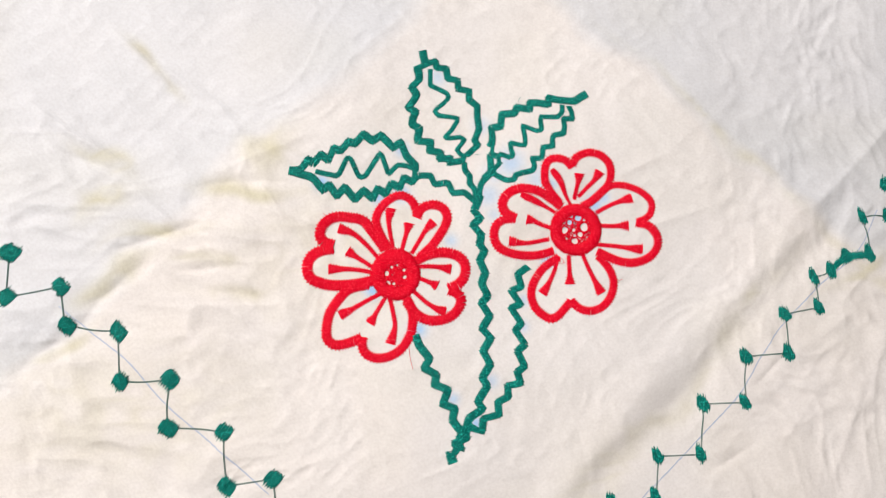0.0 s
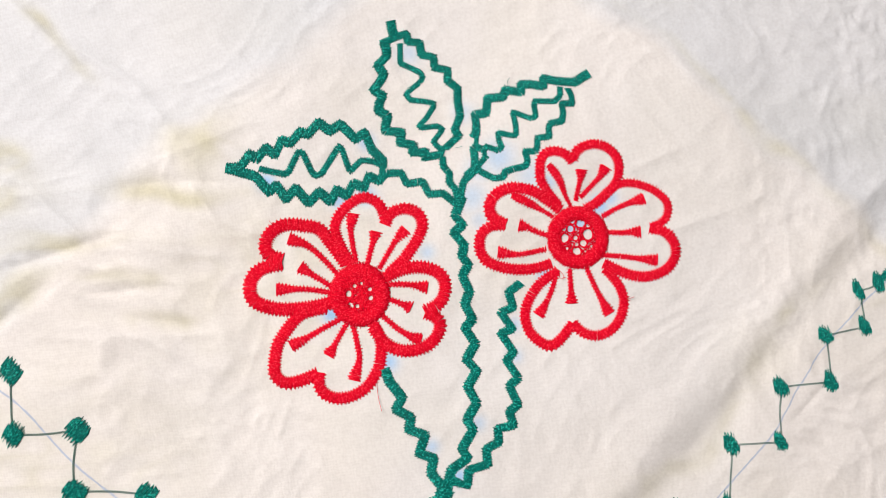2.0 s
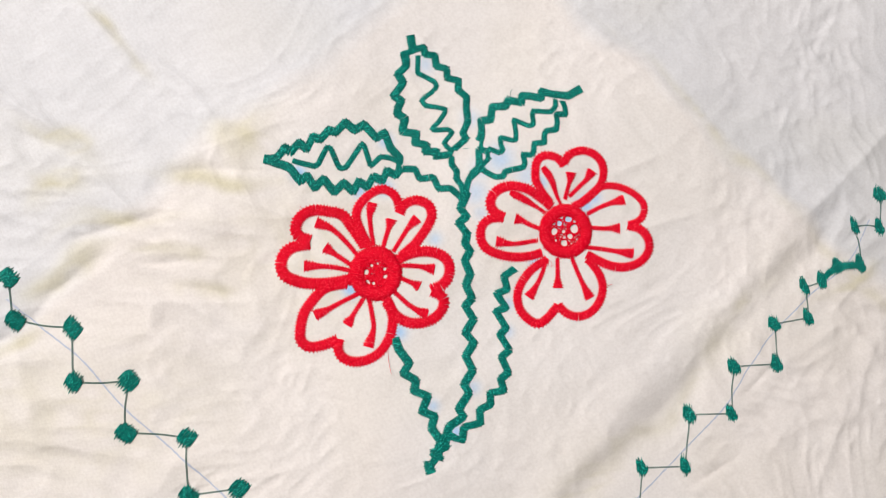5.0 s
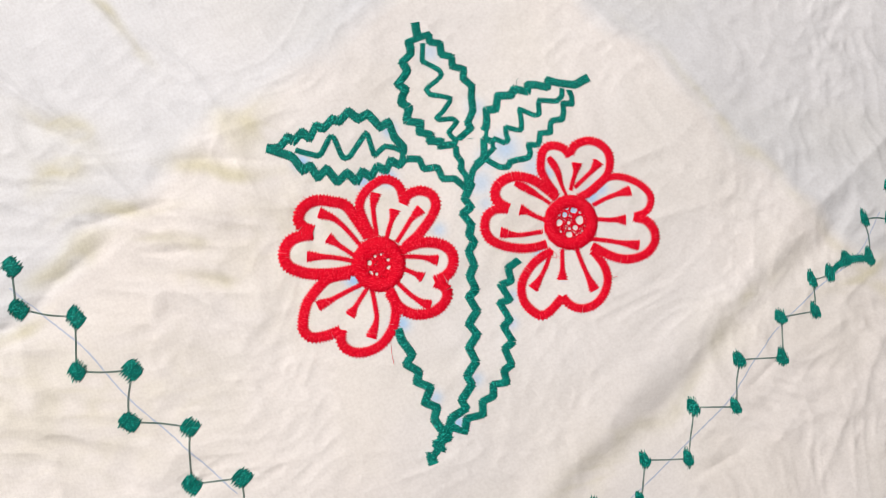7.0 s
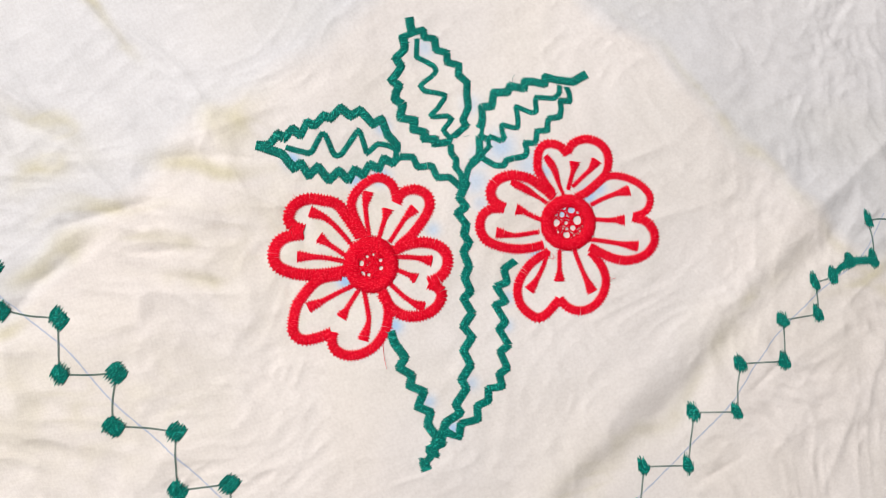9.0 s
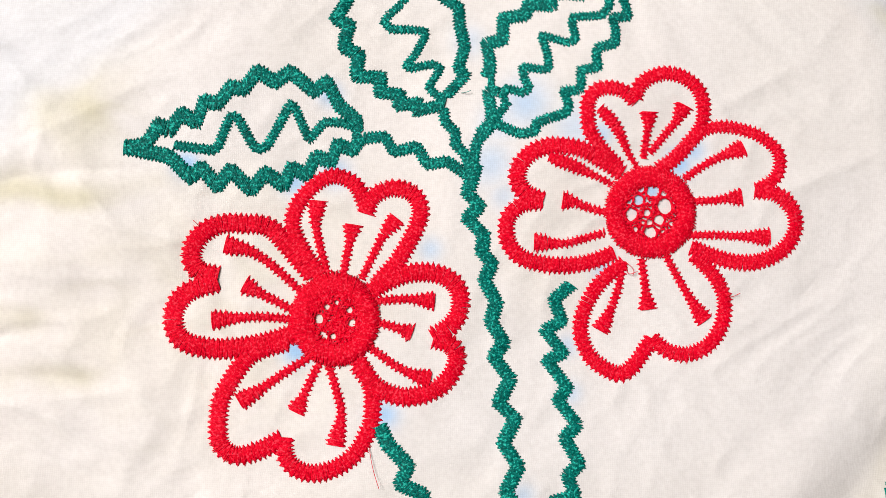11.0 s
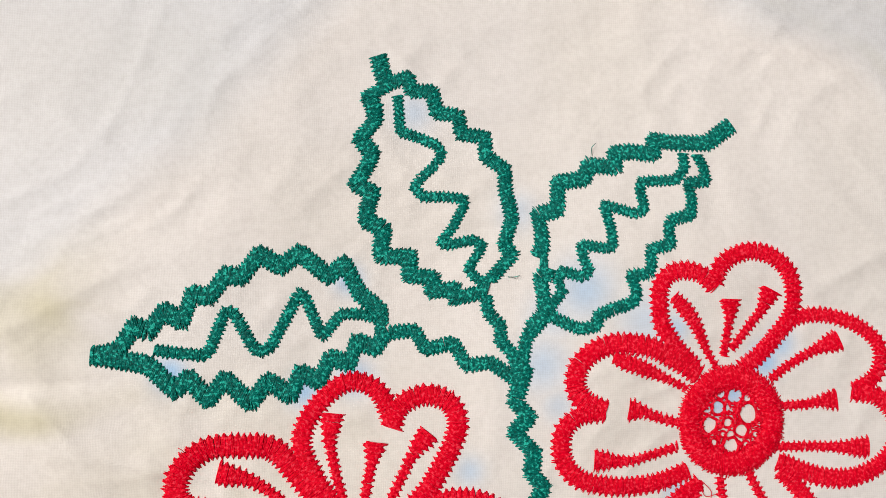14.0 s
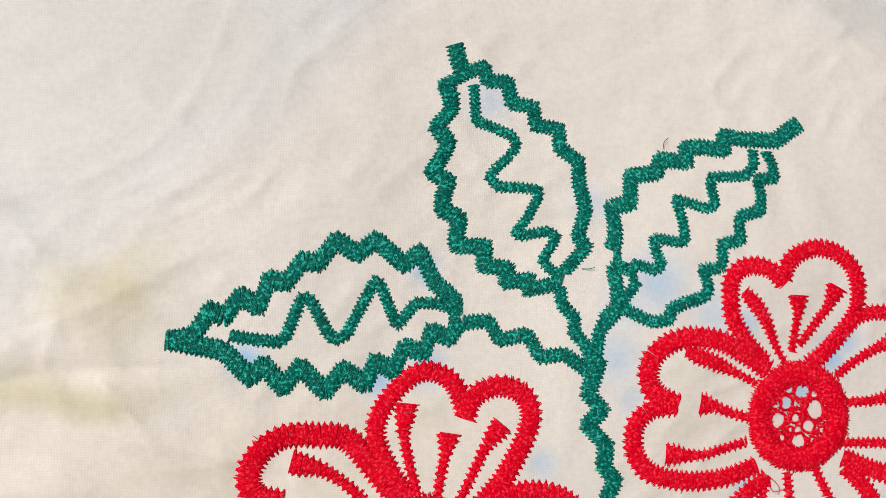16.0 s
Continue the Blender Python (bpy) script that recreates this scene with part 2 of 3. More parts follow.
def part(name, verts, faces, mat, parent=None, label=""):
    me = bpy.data.meshes.new(name)
    me.from_pydata(verts, [], faces)
    me.materials.append(mat)
    me.polygons.foreach_set("use_smooth", [True] * len(me.polygons))
    ob = new(name, me)
    ob.parent = parent
    if label:
        tagged(ob, label)
    return ob


def smooth_path(points, step, curved=True):
    """Even points along a curve through the given ones."""
    p = np.array(points, float)
    if curved and len(p) > 2:
        q = np.vstack([2 * p[0] - p[1], p, 2 * p[-1] - p[-2]])
        out = []
        for i in range(1, len(q) - 2):
            for s in np.linspace(0, 1, 14, endpoint=False):
                out.append(0.5 * (2 * q[i] + (q[i + 1] - q[i - 1]) * s + (2 * q[i - 1] - 5 * q[i] + 4 * q[i + 1] - q[i + 2]) * s * s
                                  + (3 * q[i] - q[i - 1] - 3 * q[i + 1] + q[i + 2]) * s ** 3))
        p = np.array(out + [p[-1]])
    d = np.r_[0, np.cumsum(np.hypot(*np.diff(p, axis=0).T))]
    n = max(3, int(d[-1] / step))
    at = np.linspace(0, d[-1], n)
    return np.c_[np.interp(at, d, p[:, 0]), np.interp(at, d, p[:, 1])], at / d[-1], d[-1]


RNG = np.random.default_rng(7)


def threads(starts, ends, thick, rise, verts, faces, z0=0.0):
    """Arched threads laid over the cloth from each start to each end (mm); added to verts and faces."""
    stations = np.array([0.0, 0.1, 0.3, 0.5, 0.7, 0.9, 1.0])
    bow = np.array([-0.2, 0.66, 0.95, 1.0, 0.95, 0.66, -0.2])
    across = ((-1, 0.0), (-0.62, 0.8), (0.62, 0.8), (1, 0.0))
    for a, b, r, h in zip(starts, ends, thick, rise):
        way = b - a
        long = math.hypot(*way) or 1e-6
        side = np.array([-way[1], way[0]]) / long
        mid = a + np.outer(stations, way)
        z = lie(mid[:, 0], mid[:, 1]) + bow * h + z0
        base = len(verts)
        for (x, y), zz, s in zip(mid, z, (0.8, 0.95, 1, 1, 1, 0.95, 0.8)):
            for u, v in across:
                verts.append(((x + side[0] * u * r * s) / 1000, (y + side[1] * u * r * s) / 1000, (zz + v * r * s) / 1000))
        for i in range(6):
            for j in range(3):
                k = base + i * 4 + j
                faces.append((k, k + 4, k + 5, k + 1))
        faces.append((base, base + 1, base + 2, base + 3))
        faces.append((base + 27, base + 26, base + 25, base + 24))


def satin(points, width, verts, faces, angle=None, hold=0.0, profile=None, curved=True, step=0.12, thick=0.105, ragged=0.07, soft=0.0, z0=0.0, tooth=0.72, jag=0.6):
    """Satin stitch along a line. angle, hold: a fixed lie of the threads and how far they keep to it. profile: width along the line."""
    p, u, long = smooth_path(points, step, curved)
    if soft:
        k = max(1, int(soft / step))
        pad = np.pad(p, ((k, k), (0, 0)), mode="edge")
        p = np.array([pad[i:i + 2 * k + 1].mean(axis=0) for i in range(len(p))])
    tang = np.gradient(p, axis=0)
    k = 3
    pad = np.pad(tang, ((k, k), (0, 0)), mode="edge")
    tang = np.array([pad[i:i + 2 * k + 1].mean(axis=0) for i in range(len(p))])
    tang /= np.maximum(np.hypot(*tang.T), 1e-9)[:, None]
    side = np.c_[-tang[:, 1], tang[:, 0]]
    if angle is not None:
        fixed = np.array([math.cos(radians(angle)), math.sin(radians(angle))])
        sign = np.sign(side @ fixed)
        sign[sign == 0] = 1
        side = side * sign[:, None] * (1 - hold) + fixed * hold
        side /= np.hypot(*side.T)[:, None]
    w = np.full(len(p), float(width))
    if profile:
        w *= np.interp(u, *zip(*profile))
    n = len(p)
    at = np.arange(n) * step
    bite = tooth * np.floor(at / tooth + 0.5)
    bite2 = tooth * (np.floor(at / tooth) + 0.5)
    pull = 0.14
    sa = at + (bite - at) * pull + RNG.normal(0, 0.05, n)
    sb = at + (bite2 - at) * pull + RNG.normal(0, 0.05, n)
    # the threads between two needle holes fall short, which gives a sawtooth edge
    short_a, short_b = np.abs(bite - at) / tooth * 1.1 * jag, np.abs(bite2 - at) / tooth * 1.1 * jag
    on = lambda q, values: np.c_[np.interp(q, at, values[:, 0]), np.interp(q, at, values[:, 1])]
    e1, e2 = (RNG.normal(0, ragged, n) for _ in "ab")
    a = on(sa, p) - on(sa, side) * (w / 2 + 0.26 * jag + e1 - short_a)[:, None]
    b = on(sb, p) + on(sb, side) * (w / 2 + 0.26 * jag + e2 - short_b)[:, None]
    # a flat underlay first
    under = (RNG.random(n) < 0.8)
    threads((p - side * w[:, None] * 0.42)[under], (p + side * w[:, None] * 0.42)[under], np.full(n, thick)[under], (0.04 + 0.05 * w)[under], verts, faces, z0 - 0.05)
    flip = RNG.random(n) < 0.5
    a[flip], b[flip] = b[flip].copy(), a[flip].copy()
    threads(a, b, thick * RNG.uniform(0.85, 1.2, n), 0.16 + 0.055 * w * RNG.uniform(0.8, 1.2, n), verts, faces, z0)


def tube(points, radius, verts, faces, lift=0.25, curved=True, step=0.4, wave=0.0, sides=5):
    """A single round thread along a line on the cloth."""
    p, u, long = smooth_path(points, step, curved)
    tang = np.gradient(p, axis=0)
    tang /= np.maximum(np.hypot(*tang.T), 1e-9)[:, None]
    side = np.c_[-tang[:, 1], tang[:, 0]]
    n = len(p)
    p = p + side * (wave * np.sin(np.arange(n) * step * 4.2))[:, None]
    lifts = lift(u) if callable(lift) else np.full(n, lift)
    z = lie(p[:, 0], p[:, 1]) + lifts
    base = len(verts)
    for i in range(n):
        for j in range(sides):
            t = 2 * math.pi * j / sides
            verts.append(((p[i, 0] + side[i, 0] * math.cos(t) * radius) / 1000, (p[i, 1] + side[i, 1] * math.cos(t) * radius) / 1000,
                          (z[i] + math.sin(t) * radius) / 1000))
    for i in range(n - 1):
        for j in range(sides):
            k, l = base + i * sides + j, base + i * sides + (j + 1) % sides
            faces.append((k, l, l + sides, k + sides))
    faces.append(tuple(base + j for j in range(sides))[::-1])
    faces.append(tuple(base + (n - 1) * sides + j for j in range(sides)))


# ---- a plain room round the cloth ----


def slab(name, x0, x1, y0, y1, z0, z1, mat, label, category):
    bm = bmesh.new()
    bmesh.ops.create_cube(bm, size=1, matrix=Matrix.Translation(((x0 + x1) / 2, (y0 + y1) / 2, (z0 + z1) / 2)) @ Matrix.Diagonal((x1 - x0, y1 - y0, z1 - z0, 1)))
    me = bpy.data.meshes.new(name)
    bm.to_mesh(me)
    bm.free()
    me.materials.append(mat)
    return tagged(new(name, me), label, category, kind="structure")


slab("floor", -0.8, 1.7, -1.7, 1.9, -0.106, -0.006, FLOOR, "plain grey floor under the cloth", "floor")
slab("ceiling", -0.8, 1.7, -1.7, 1.9, 2.5, 2.6, WALL, "plain grey-white ceiling", "ceiling")
slab("wall_east", 1.7, 1.8, -1.8, 2.0, -0.106, 2.6, WALL, "plain grey-white wall", "wall")
slab("wall_south", -0.8, 1.7, -1.8, -1.7, -0.106, 2.6, WALL, "plain grey-white wall", "wall")
slab("wall_north", -0.8, 1.7, 1.9, 2.0, -0.106, 2.6, WALL, "plain grey-white wall", "wall")
# the west wall, with the window's opening
slab("wall_west", -0.9, -0.8, -1.8, -0.05, -0.106, 2.6, WALL, "plain grey-white wall with a window opening", "wall")
slab("wall_west", -0.9, -0.8, 0.85, 2.0, -0.106, 2.6, WALL, "plain grey-white wall beside the window opening", "wall")
slab("wall_west", -0.9, -0.8, -0.05, 0.85, -0.106, 0.8, WALL, "plain grey-white wall under the window opening", "wall")
slab("wall_west", -0.9, -0.8, -0.05, 0.85, 1.7, 2.6, WALL, "plain grey-white wall over the window opening", "wall")

# ---- the cloth ----
CLOTH = tagged(new("tablecloth"), "creased cream cotton tablecloth with red and green floral embroidery", "tablecloth")
verts = np.c_[GX.ravel(), GY.ravel(), GZ.ravel()] / 1000
i = np.arange(NX * NY).reshape(NY, NX)
faces = np.stack([i[:-1, :-1], i[:-1, 1:], i[1:, 1:], i[1:, :-1]], -1).reshape(-1, 4)
FABRIC = part("fabric", verts.tolist(), faces.tolist(), COTTON, CLOTH)
thick = FABRIC.modifiers.new("thickness", "SOLIDIFY")
thick.thickness, thick.offset = 0.0004, -1


SQUARE = [  # edges of the ironed square; the cloth inside it is creamier
    [(50.2, 94.6), (144.1, 20.3)], [(144.1, 20.3), (37.4, -94.9)], [(19.6, -96.0), (-47.1, -57.6)], [(-82.7, 31.8), (-30.8, 86.2)]]
SHADE_AND_YELLOWING = [  # painted wrinkle shade and yellowed strips: place, length, breadth, turn in degrees
    ((-79.5, 22.5), 17, 3.2, 4), ((-71.4, 36.3), 9, 7, 30), ((-110.9, 2.4), 15, 3.2, 8), ((-128.8, -13.7), 14, 3.5, 30), ((-95.0, -8.9), 10, 2.5, -10),
    ((-144.7, -38.5), 11, 3.5, 38), ((-82.9, -20.2), 14, 3.0, 5), ((-132.4, 13.8), 12, 4, 10), ((-118.6, 67.3), 13, 2.2, -38), ((-135.2, 28.6), 12, 2.5, -32),
    ((87.7, -55.0), 34, 5, 45), ((62.2, -80.4), 26, 8, 45), ((118.6, -17.3), 22, 4, 48), ((159.5, -6.0), 14, 4, 40),
    ((118.0, 42.0), 60, 2.2, -42), ((161.9, -1.4), 34, 3.0, -50), ((-43.8, -4.6), 40, 26, 0), ((-123.8, -64.1), 44, 26, 0)]
FLOWER_INK = [  # smudges of transfer ink: place, radius, strength
    ((20.6, 35.2), 4.5, 0.5),
    ((14.3, 30.9), 3.5, 0.35),
    ((54.5, 20.1), 2.6, 0.8),
    ((58.0, 22.8), 2.4, 0.6),
    ((36.9, 27.2), 2.2, 0.5),
    ((36.0, -2.8), 2.2, 0.5),
    ((-31.9, -15.6), 2.6, 0.9),
    ((-14.2, -30.7), 2.5, 0.7),
    ((47.8, 14.1), 1.8, 0.7),
    ((44.4, 12.6), 2.0, 0.6),
    ((-52.9, 24.8), 2.2, 0.8),
    ((-22.0, 21.8), 2.6, 0.6),
    ((-30.8, 20.0), 2.2, 0.7)]
LEAF_INK = [
    ((-22.2, 39.2), 2.2, 0.6),
    ((-8.9, 69.4), 3.0, 0.35),
    ((11.8, 22.0), 4.0, 0.4),
    ((26.4, -18.9), 2.0, 0.4),
    ((26.3, -29.1), 2.0, 0.4),
    ((14.1, -49.9), 2.2, 0.4),
    ((-0.5, -56.9), 2.0, 0.5),
    ((8.3, -66.0), 2.2, 0.7),
    ((9.2, 50.2), 3.0, 0.3),
    ((31.3, 29.1), 4.5, 0.35),
    ((-2.4, 3.9), 2.2, 0.4),
    ((14.3, 14.5), 2.5, 0.3)]
BLUE = FLOWER_INK + LEAF_INK


def stains_and_shade(x, y):
    """How far cream, yellow (yellowing and painted wrinkle shade) and blue lie on the cotton, each 0 to 1."""
    wx, wy = x + 5 * grain(x, y, 18, 21), y + 5 * grain(x, y, 18, 22)
    inside = np.ones(x.shape)
    for (ax, ay), (bx, by) in SQUARE[:1] + SQUARE[3:]:
        d = ((bx - ax) * (wy - ay) - (by - ay) * (wx - ax)) / math.hypot(bx - ax, by - ay)
        inside = np.minimum(inside, np.clip(0.5 - d / 9, 0, 1) if ax > 0 else np.clip(0.5 - d / 10, 0, 1))
    cream = 0.15 + 0.75 * inside + 0.15 * grain(x, y, 40, 23)
    yellow = np.zeros(x.shape)
    for (ax, ay), rx, ry, turn in SHADE_AND_YELLOWING:
        ct, st = math.cos(radians(turn)), math.sin(radians(turn))
        u, v = ct * (wx - ax) + st * (wy - ay), -st * (wx - ax) + ct * (wy - ay)
        yellow = np.maximum(yellow, (0.25 if ry > 9.5 else 0.32 if rx > 19 else 0.64) * np.exp(-(u / rx) ** 2 - (v / ry) ** 2))
    streak = 0.5 - np.abs(grain(0.45 * wx + 0.2 * wy, wy - 0.15 * wx, 5.0, 26))
    yellow = yellow * np.clip(0.75 + 0.5 * grain(x, y, 7, 24) + 0.9 * streak, 0.15, 1.35) + 0.10 * np.clip(grain(x, y, 26, 25), 0, 1)
    blue = np.zeros(x.shape)
    for (ax, ay), r, k in BLUE:
        blue = np.maximum(blue, 1.3 * k * np.exp(-((x - ax) ** 2 + (y - ay) ** 2) / (1.2 * r) ** 2))
    return np.clip(cream, 0, 1), np.clip(yellow, 0, 1), np.clip(blue, 0, 1)


layer = FABRIC.data.color_attributes.new("stain_shade", "FLOAT_COLOR", "POINT")
r, g, b = stains_and_shade(GX.ravel(), GY.ravel())
layer.data.foreach_set("color", np.c_[r, g, b, np.ones_like(r)].ravel())

# ---- flowers ----
HEAD = ((0, 0.8), (0.6, 0.9), (0.72, 1.15), (0.9, 1.9), (1, 2.1))


LEAF = ((0, 0.45), (0.3, 0.6), (0.6, 1.1), (0.85, 1.25), (1, 0.8))


def flower(centre, radius, width, petals, stamens, label, bold=()):
    v, f = [], []
    rx, ry = radius
    ring = [(centre[0] + rx * math.cos(k * math.pi / 12), centre[1] + ry * math.sin(k * math.pi / 12)) for k in range(25)]
    satin(ring, width, v, f, ragged=0.2, z0=0.2, jag=0.6)
    for lay, turn in ((0.35, 35), (0.5, -40)):
        satin(ring, width * 0.8, v, f, angle=turn, hold=0.25, ragged=0.3, z0=lay, jag=0.5)
    ob = part("embroidered_flower", v, f, RED, CLOTH, label)
    for points, wide in petals:
        v, f = [], []
        satin(points, wide * 1.06, v, f, tooth=1.05, jag=1.45)
        part("petal", v, f, RED, ob)
    for points in stamens + list(bold):
        v, f = [], []
        stout = 2.5 if points in bold else 1.95
        satin(points, stout, v, f, profile=LEAF if points in bold else HEAD, ragged=0.1, tooth=1.05, jag=1.45)
        part("stamen", v, f, RED, ob)
    return ob


flower_a = flower((-23.5, -9.8), (7.0, 7.6), 5.0, [
    ([(-26.3, -0.2), (-29.1, 4.2), (-31.5, 9.9), (-31.0, 13.8), (-28.3, 17.7), (-24.8, 20.5), (-21.1, 21.0), (-17.4, 18.5), (-15.7, 13.5)], 3.2),
    ([(-15.8, 12.5), (-14.5, 15.8), (-11.8, 17.4), (-8.7, 17.8), (-5.3, 16.3), (-3.9, 13.1), (-4.7, 9.6), (-7.5, 4.7), (-10.4, 0.8), (-14.3, -2.9)], 3.5),
    ([(-27.8, -0.3), (-32.1, 5.4), (-36.3, 10.5), (-41.6, 11.6), (-46.8, 11.7), (-50.8, 9.4), (-52.8, 5.6), (-51.7, 2.2), (-47.5, 0.9)], 3.8),
    ([(-47.6, -0.5), (-53.7, -2.1), (-56.8, -5.7), (-56.9, -10.1), (-54.6, -12.8), (-49.1, -14.4), (-42.4, -14.4), (-35.7, -13.3), (-30.9, -11.9)], 4.0),
    ([(-33.7, -13.9), (-39.5, -15.3), (-42.4, -16.9), (-44.5, -19.3), (-46.5, -22.1), (-48.4, -25.6)] + [(-49.2, -30.2), (-49.0, -34.7), (-45.9, -37.2), (-41.0, -36.4), (-36.0, -34.3)], 3.6),
    ([(-35.3, -33.9), (-35.6, -37.3), (-34.1, -40.3), (-30.2, -41.9), (-25.2, -41.2), (-20.6, -38.2), (-17.8, -33.7)] + [(-17.0, -31.7), (-16.5, -26.7), (-17.1, -23.0), (-19.4, -18.4)], 3.4),
    ([(-15.7, -4.6), (-12.7, -2.7), (-9.0, -1.4), (-4.5, -0.9), (-0.1, -1.9), (2.8, -4.2), (3.6, -7.6), (2.8, -10.8), (0.6, -13.2), (-3.0, -15.0)], 3.8),
    ([(-2.8, -15.4), (0.8, -16.9), (2.1, -19.5), (0.9, -22.7), (-1.4, -25.2), (-4.8, -26.8), (-9.2, -27.3), (-12.8, -26.4), (-16.0, -24.3), (-19.3, -19.7)], 3.7),
], [
    [(-24.8, 0.3), (-26.1, 6.5), (-26.7, 11.0), (-26.0, 15.8)], [(-21.3, -0.3), (-20.4, 3.6), (-19.5, 7.0), (-18.8, 10.2)], [(-17.5, -1.6), (-15.1, 2.7), (-12.3, 7.5), (-9.2, 11.1)],
    [(-30.4, -3.6), (-35.6, 1.8), (-40.4, 5.6), (-45.8, 7.3)], [(-32.1, -7.5), (-36.5, -4.8), (-42.2, -1.4)], [(-32.4, -9.3), (-40.0, -8.3), (-49.1, -8.4)],
    [(-28.7, -17.1), (-34.8, -20.5), (-39.8, -23.5), (-44.4, -25.9)], [(-27.4, -18.9), (-30.0, -23.7), (-32.8, -28.8)], [(-25.5, -19.0), (-23.9, -25.5)] + [(-23.3, -30.1), (-24.9, -36.4)],
    [(-15.0, -6.6), (-8.4, -6.5), (-2.1, -7.3)], [(-15.0, -11.0), (-10.8, -12.4), (-7.4, -13.9)], [(-16.6, -16.1), (-11.8, -20.1), (-7.6, -22.7), (-4.1, -23.9)],
], "red satin-stitch flower with an almost filled lace centre")

flower_b = flower((47.0, 9.4), (8.2, 8.0), 4.6, [
    ([(40.3, 19.8), (36.7, 23.9), (34.4, 27.9), (34.2, 31.6), (34.7, 34.8), (36.6, 37.1), (39.5, 37.7), (42.9, 36.8), (45.4, 34.1)], 3.1),
    ([(45.5, 35.2), (47.2, 38.4), (50.9, 40.3), (54.4, 40.6), (58.5, 39.0), (60.9, 36.0), (61.4, 32.1), (60.6, 28.3), (58.0, 25.1), (54.2, 21.5), (49.6, 18.8)], 3.1),
    ([(41.0, 18.3), (36.0, 21.8), (31.0, 24.3), (25.1, 25.0), (20.8, 23.6), (18.1, 20.8), (17.6, 17.5), (19.3, 14.8), (22.8, 13.1)], 3.6),
    ([(22.6, 12.9), (18.2, 12.5), (15.3, 10.3), (14.5, 7.4), (14.9, 4.2), (17.3, 1.1), (22.2, -0.7), (27.7, -1.3), (33.2, -0.8), (38.2, 0.8)], 3.3),
    ([(40.4, -1.6), (34.9, -5.5), (31.2, -10.7), (29.7, -15.9), (31.1, -21.2), (34.5, -24.5), (38.0, -25.8), (41.3, -23.6), (45.4, -18.7)], 3.2),
    ([(45.4, -18.5), (48.5, -21.4), (53.1, -22.5), (58.2, -20.6), (61.5, -16.0), (62.6, -10.8), (60.4, -5.3), (56.3, -0.6)], 3.1),
    ([(52.9, 20.2), (58.0, 25.4), (62.4, 27.7), (67.8, 27.7), (73.4, 25.7), (77.4, 22.5), (78.2, 19.1), (76.7, 15.6), (72.2, 13.2)], 2.6),
    ([(71.7, 13.0), (76.6, 11.8), (80.0, 8.1), (80.3, 3.5), (76.9, -0.9), (70.5, -3.1), (63.7, -2.3), (55.8, 1.1)], 3.3),
], [
    [(46.3, 21.4), (47.2, 25.7), (48.0, 28.8), (48.3, 31.8)], [(47.9, 22.6), (52.1, 26.9), (54.7, 29.6), (56.8, 33.1)],
    [(37.1, 9.6), (32.8, 11.1), (30.1, 12.3), (27.2, 12.9)], [(36.4, 5.4), (31.1, 4.2), (26.6, 3.5), (20.4, 4.1)],
    [(40.3, -1.2), (38.4, -8.0), (36.1, -12.9), (34.1, -16.1)], [(44.4, -0.9), (44.8, -7.1), (45.1, -12.1)], [(49.9, -0.4), (53.5, -8.0), (57.6, -15.4)],
    [(55.3, 16.4), (60.6, 19.4), (65.5, 21.5), (69.9, 22.9)], [(56.9, 11.3), (62.3, 11.3), (65.9, 11.6), (68.6, 11.7)], [(55.5, 3.8), (63.0, 3.3), (69.9, 2.6), (74.2, 2.3)],
], "red satin-stitch flower with an open lace centre", bold=[
    [(44.7, 19.3), (42.5, 23.5), (40.5, 28.4), (37.0, 33.1)], [(38.6, 15.9), (34.2, 18.3), (30.3, 20.2), (24.8, 22.6)],
])


def lace(parent, centre, radius, holes, filled):
    """A net of looped threads in a flower's centre; holes: place and radius of the openings."""
    v, f = [], []
    for (x, y), r in holes:
        loop = []
        for k in range(11):
            t = 2 * math.pi * k / 11
            q = r * RNG.uniform(0.92, 1.2)
            loop.append((x + q * math.cos(t), y + q * math.sin(t)))
        for wide in (1.0, 1.12):
            tube([((p[0] - x) * wide + x, (p[1] - y) * wide + y) for p in loop + loop[:1]], 0.2, v, f, lift=0.25 + 0.15 * wide, step=0.3)
    tries = 0
    while filled and tries < 9000:
        tries += 1
        t, q = RNG.uniform(0, 2 * math.pi), radius * math.sqrt(RNG.random())
        x, y = centre[0] + q * math.cos(t), centre[1] + q * math.sin(t)
        if any(math.hypot(x - hx, y - hy) < hr * 0.95 + 0.35 for (hx, hy), hr in holes):
            continue
        filled -= 1
        t = RNG.uniform(0, math.pi)
        d = np.array([math.cos(t), math.sin(t)]) * RNG.uniform(0.4, 0.8)
        m = np.array([x, y])
        threads([m - d], [m + d], [0.16], [0.5], v, f, z0=RNG.uniform(0.05, 0.35))
    part("lace_centre", v, f, RED, parent, "net of looped red threads")


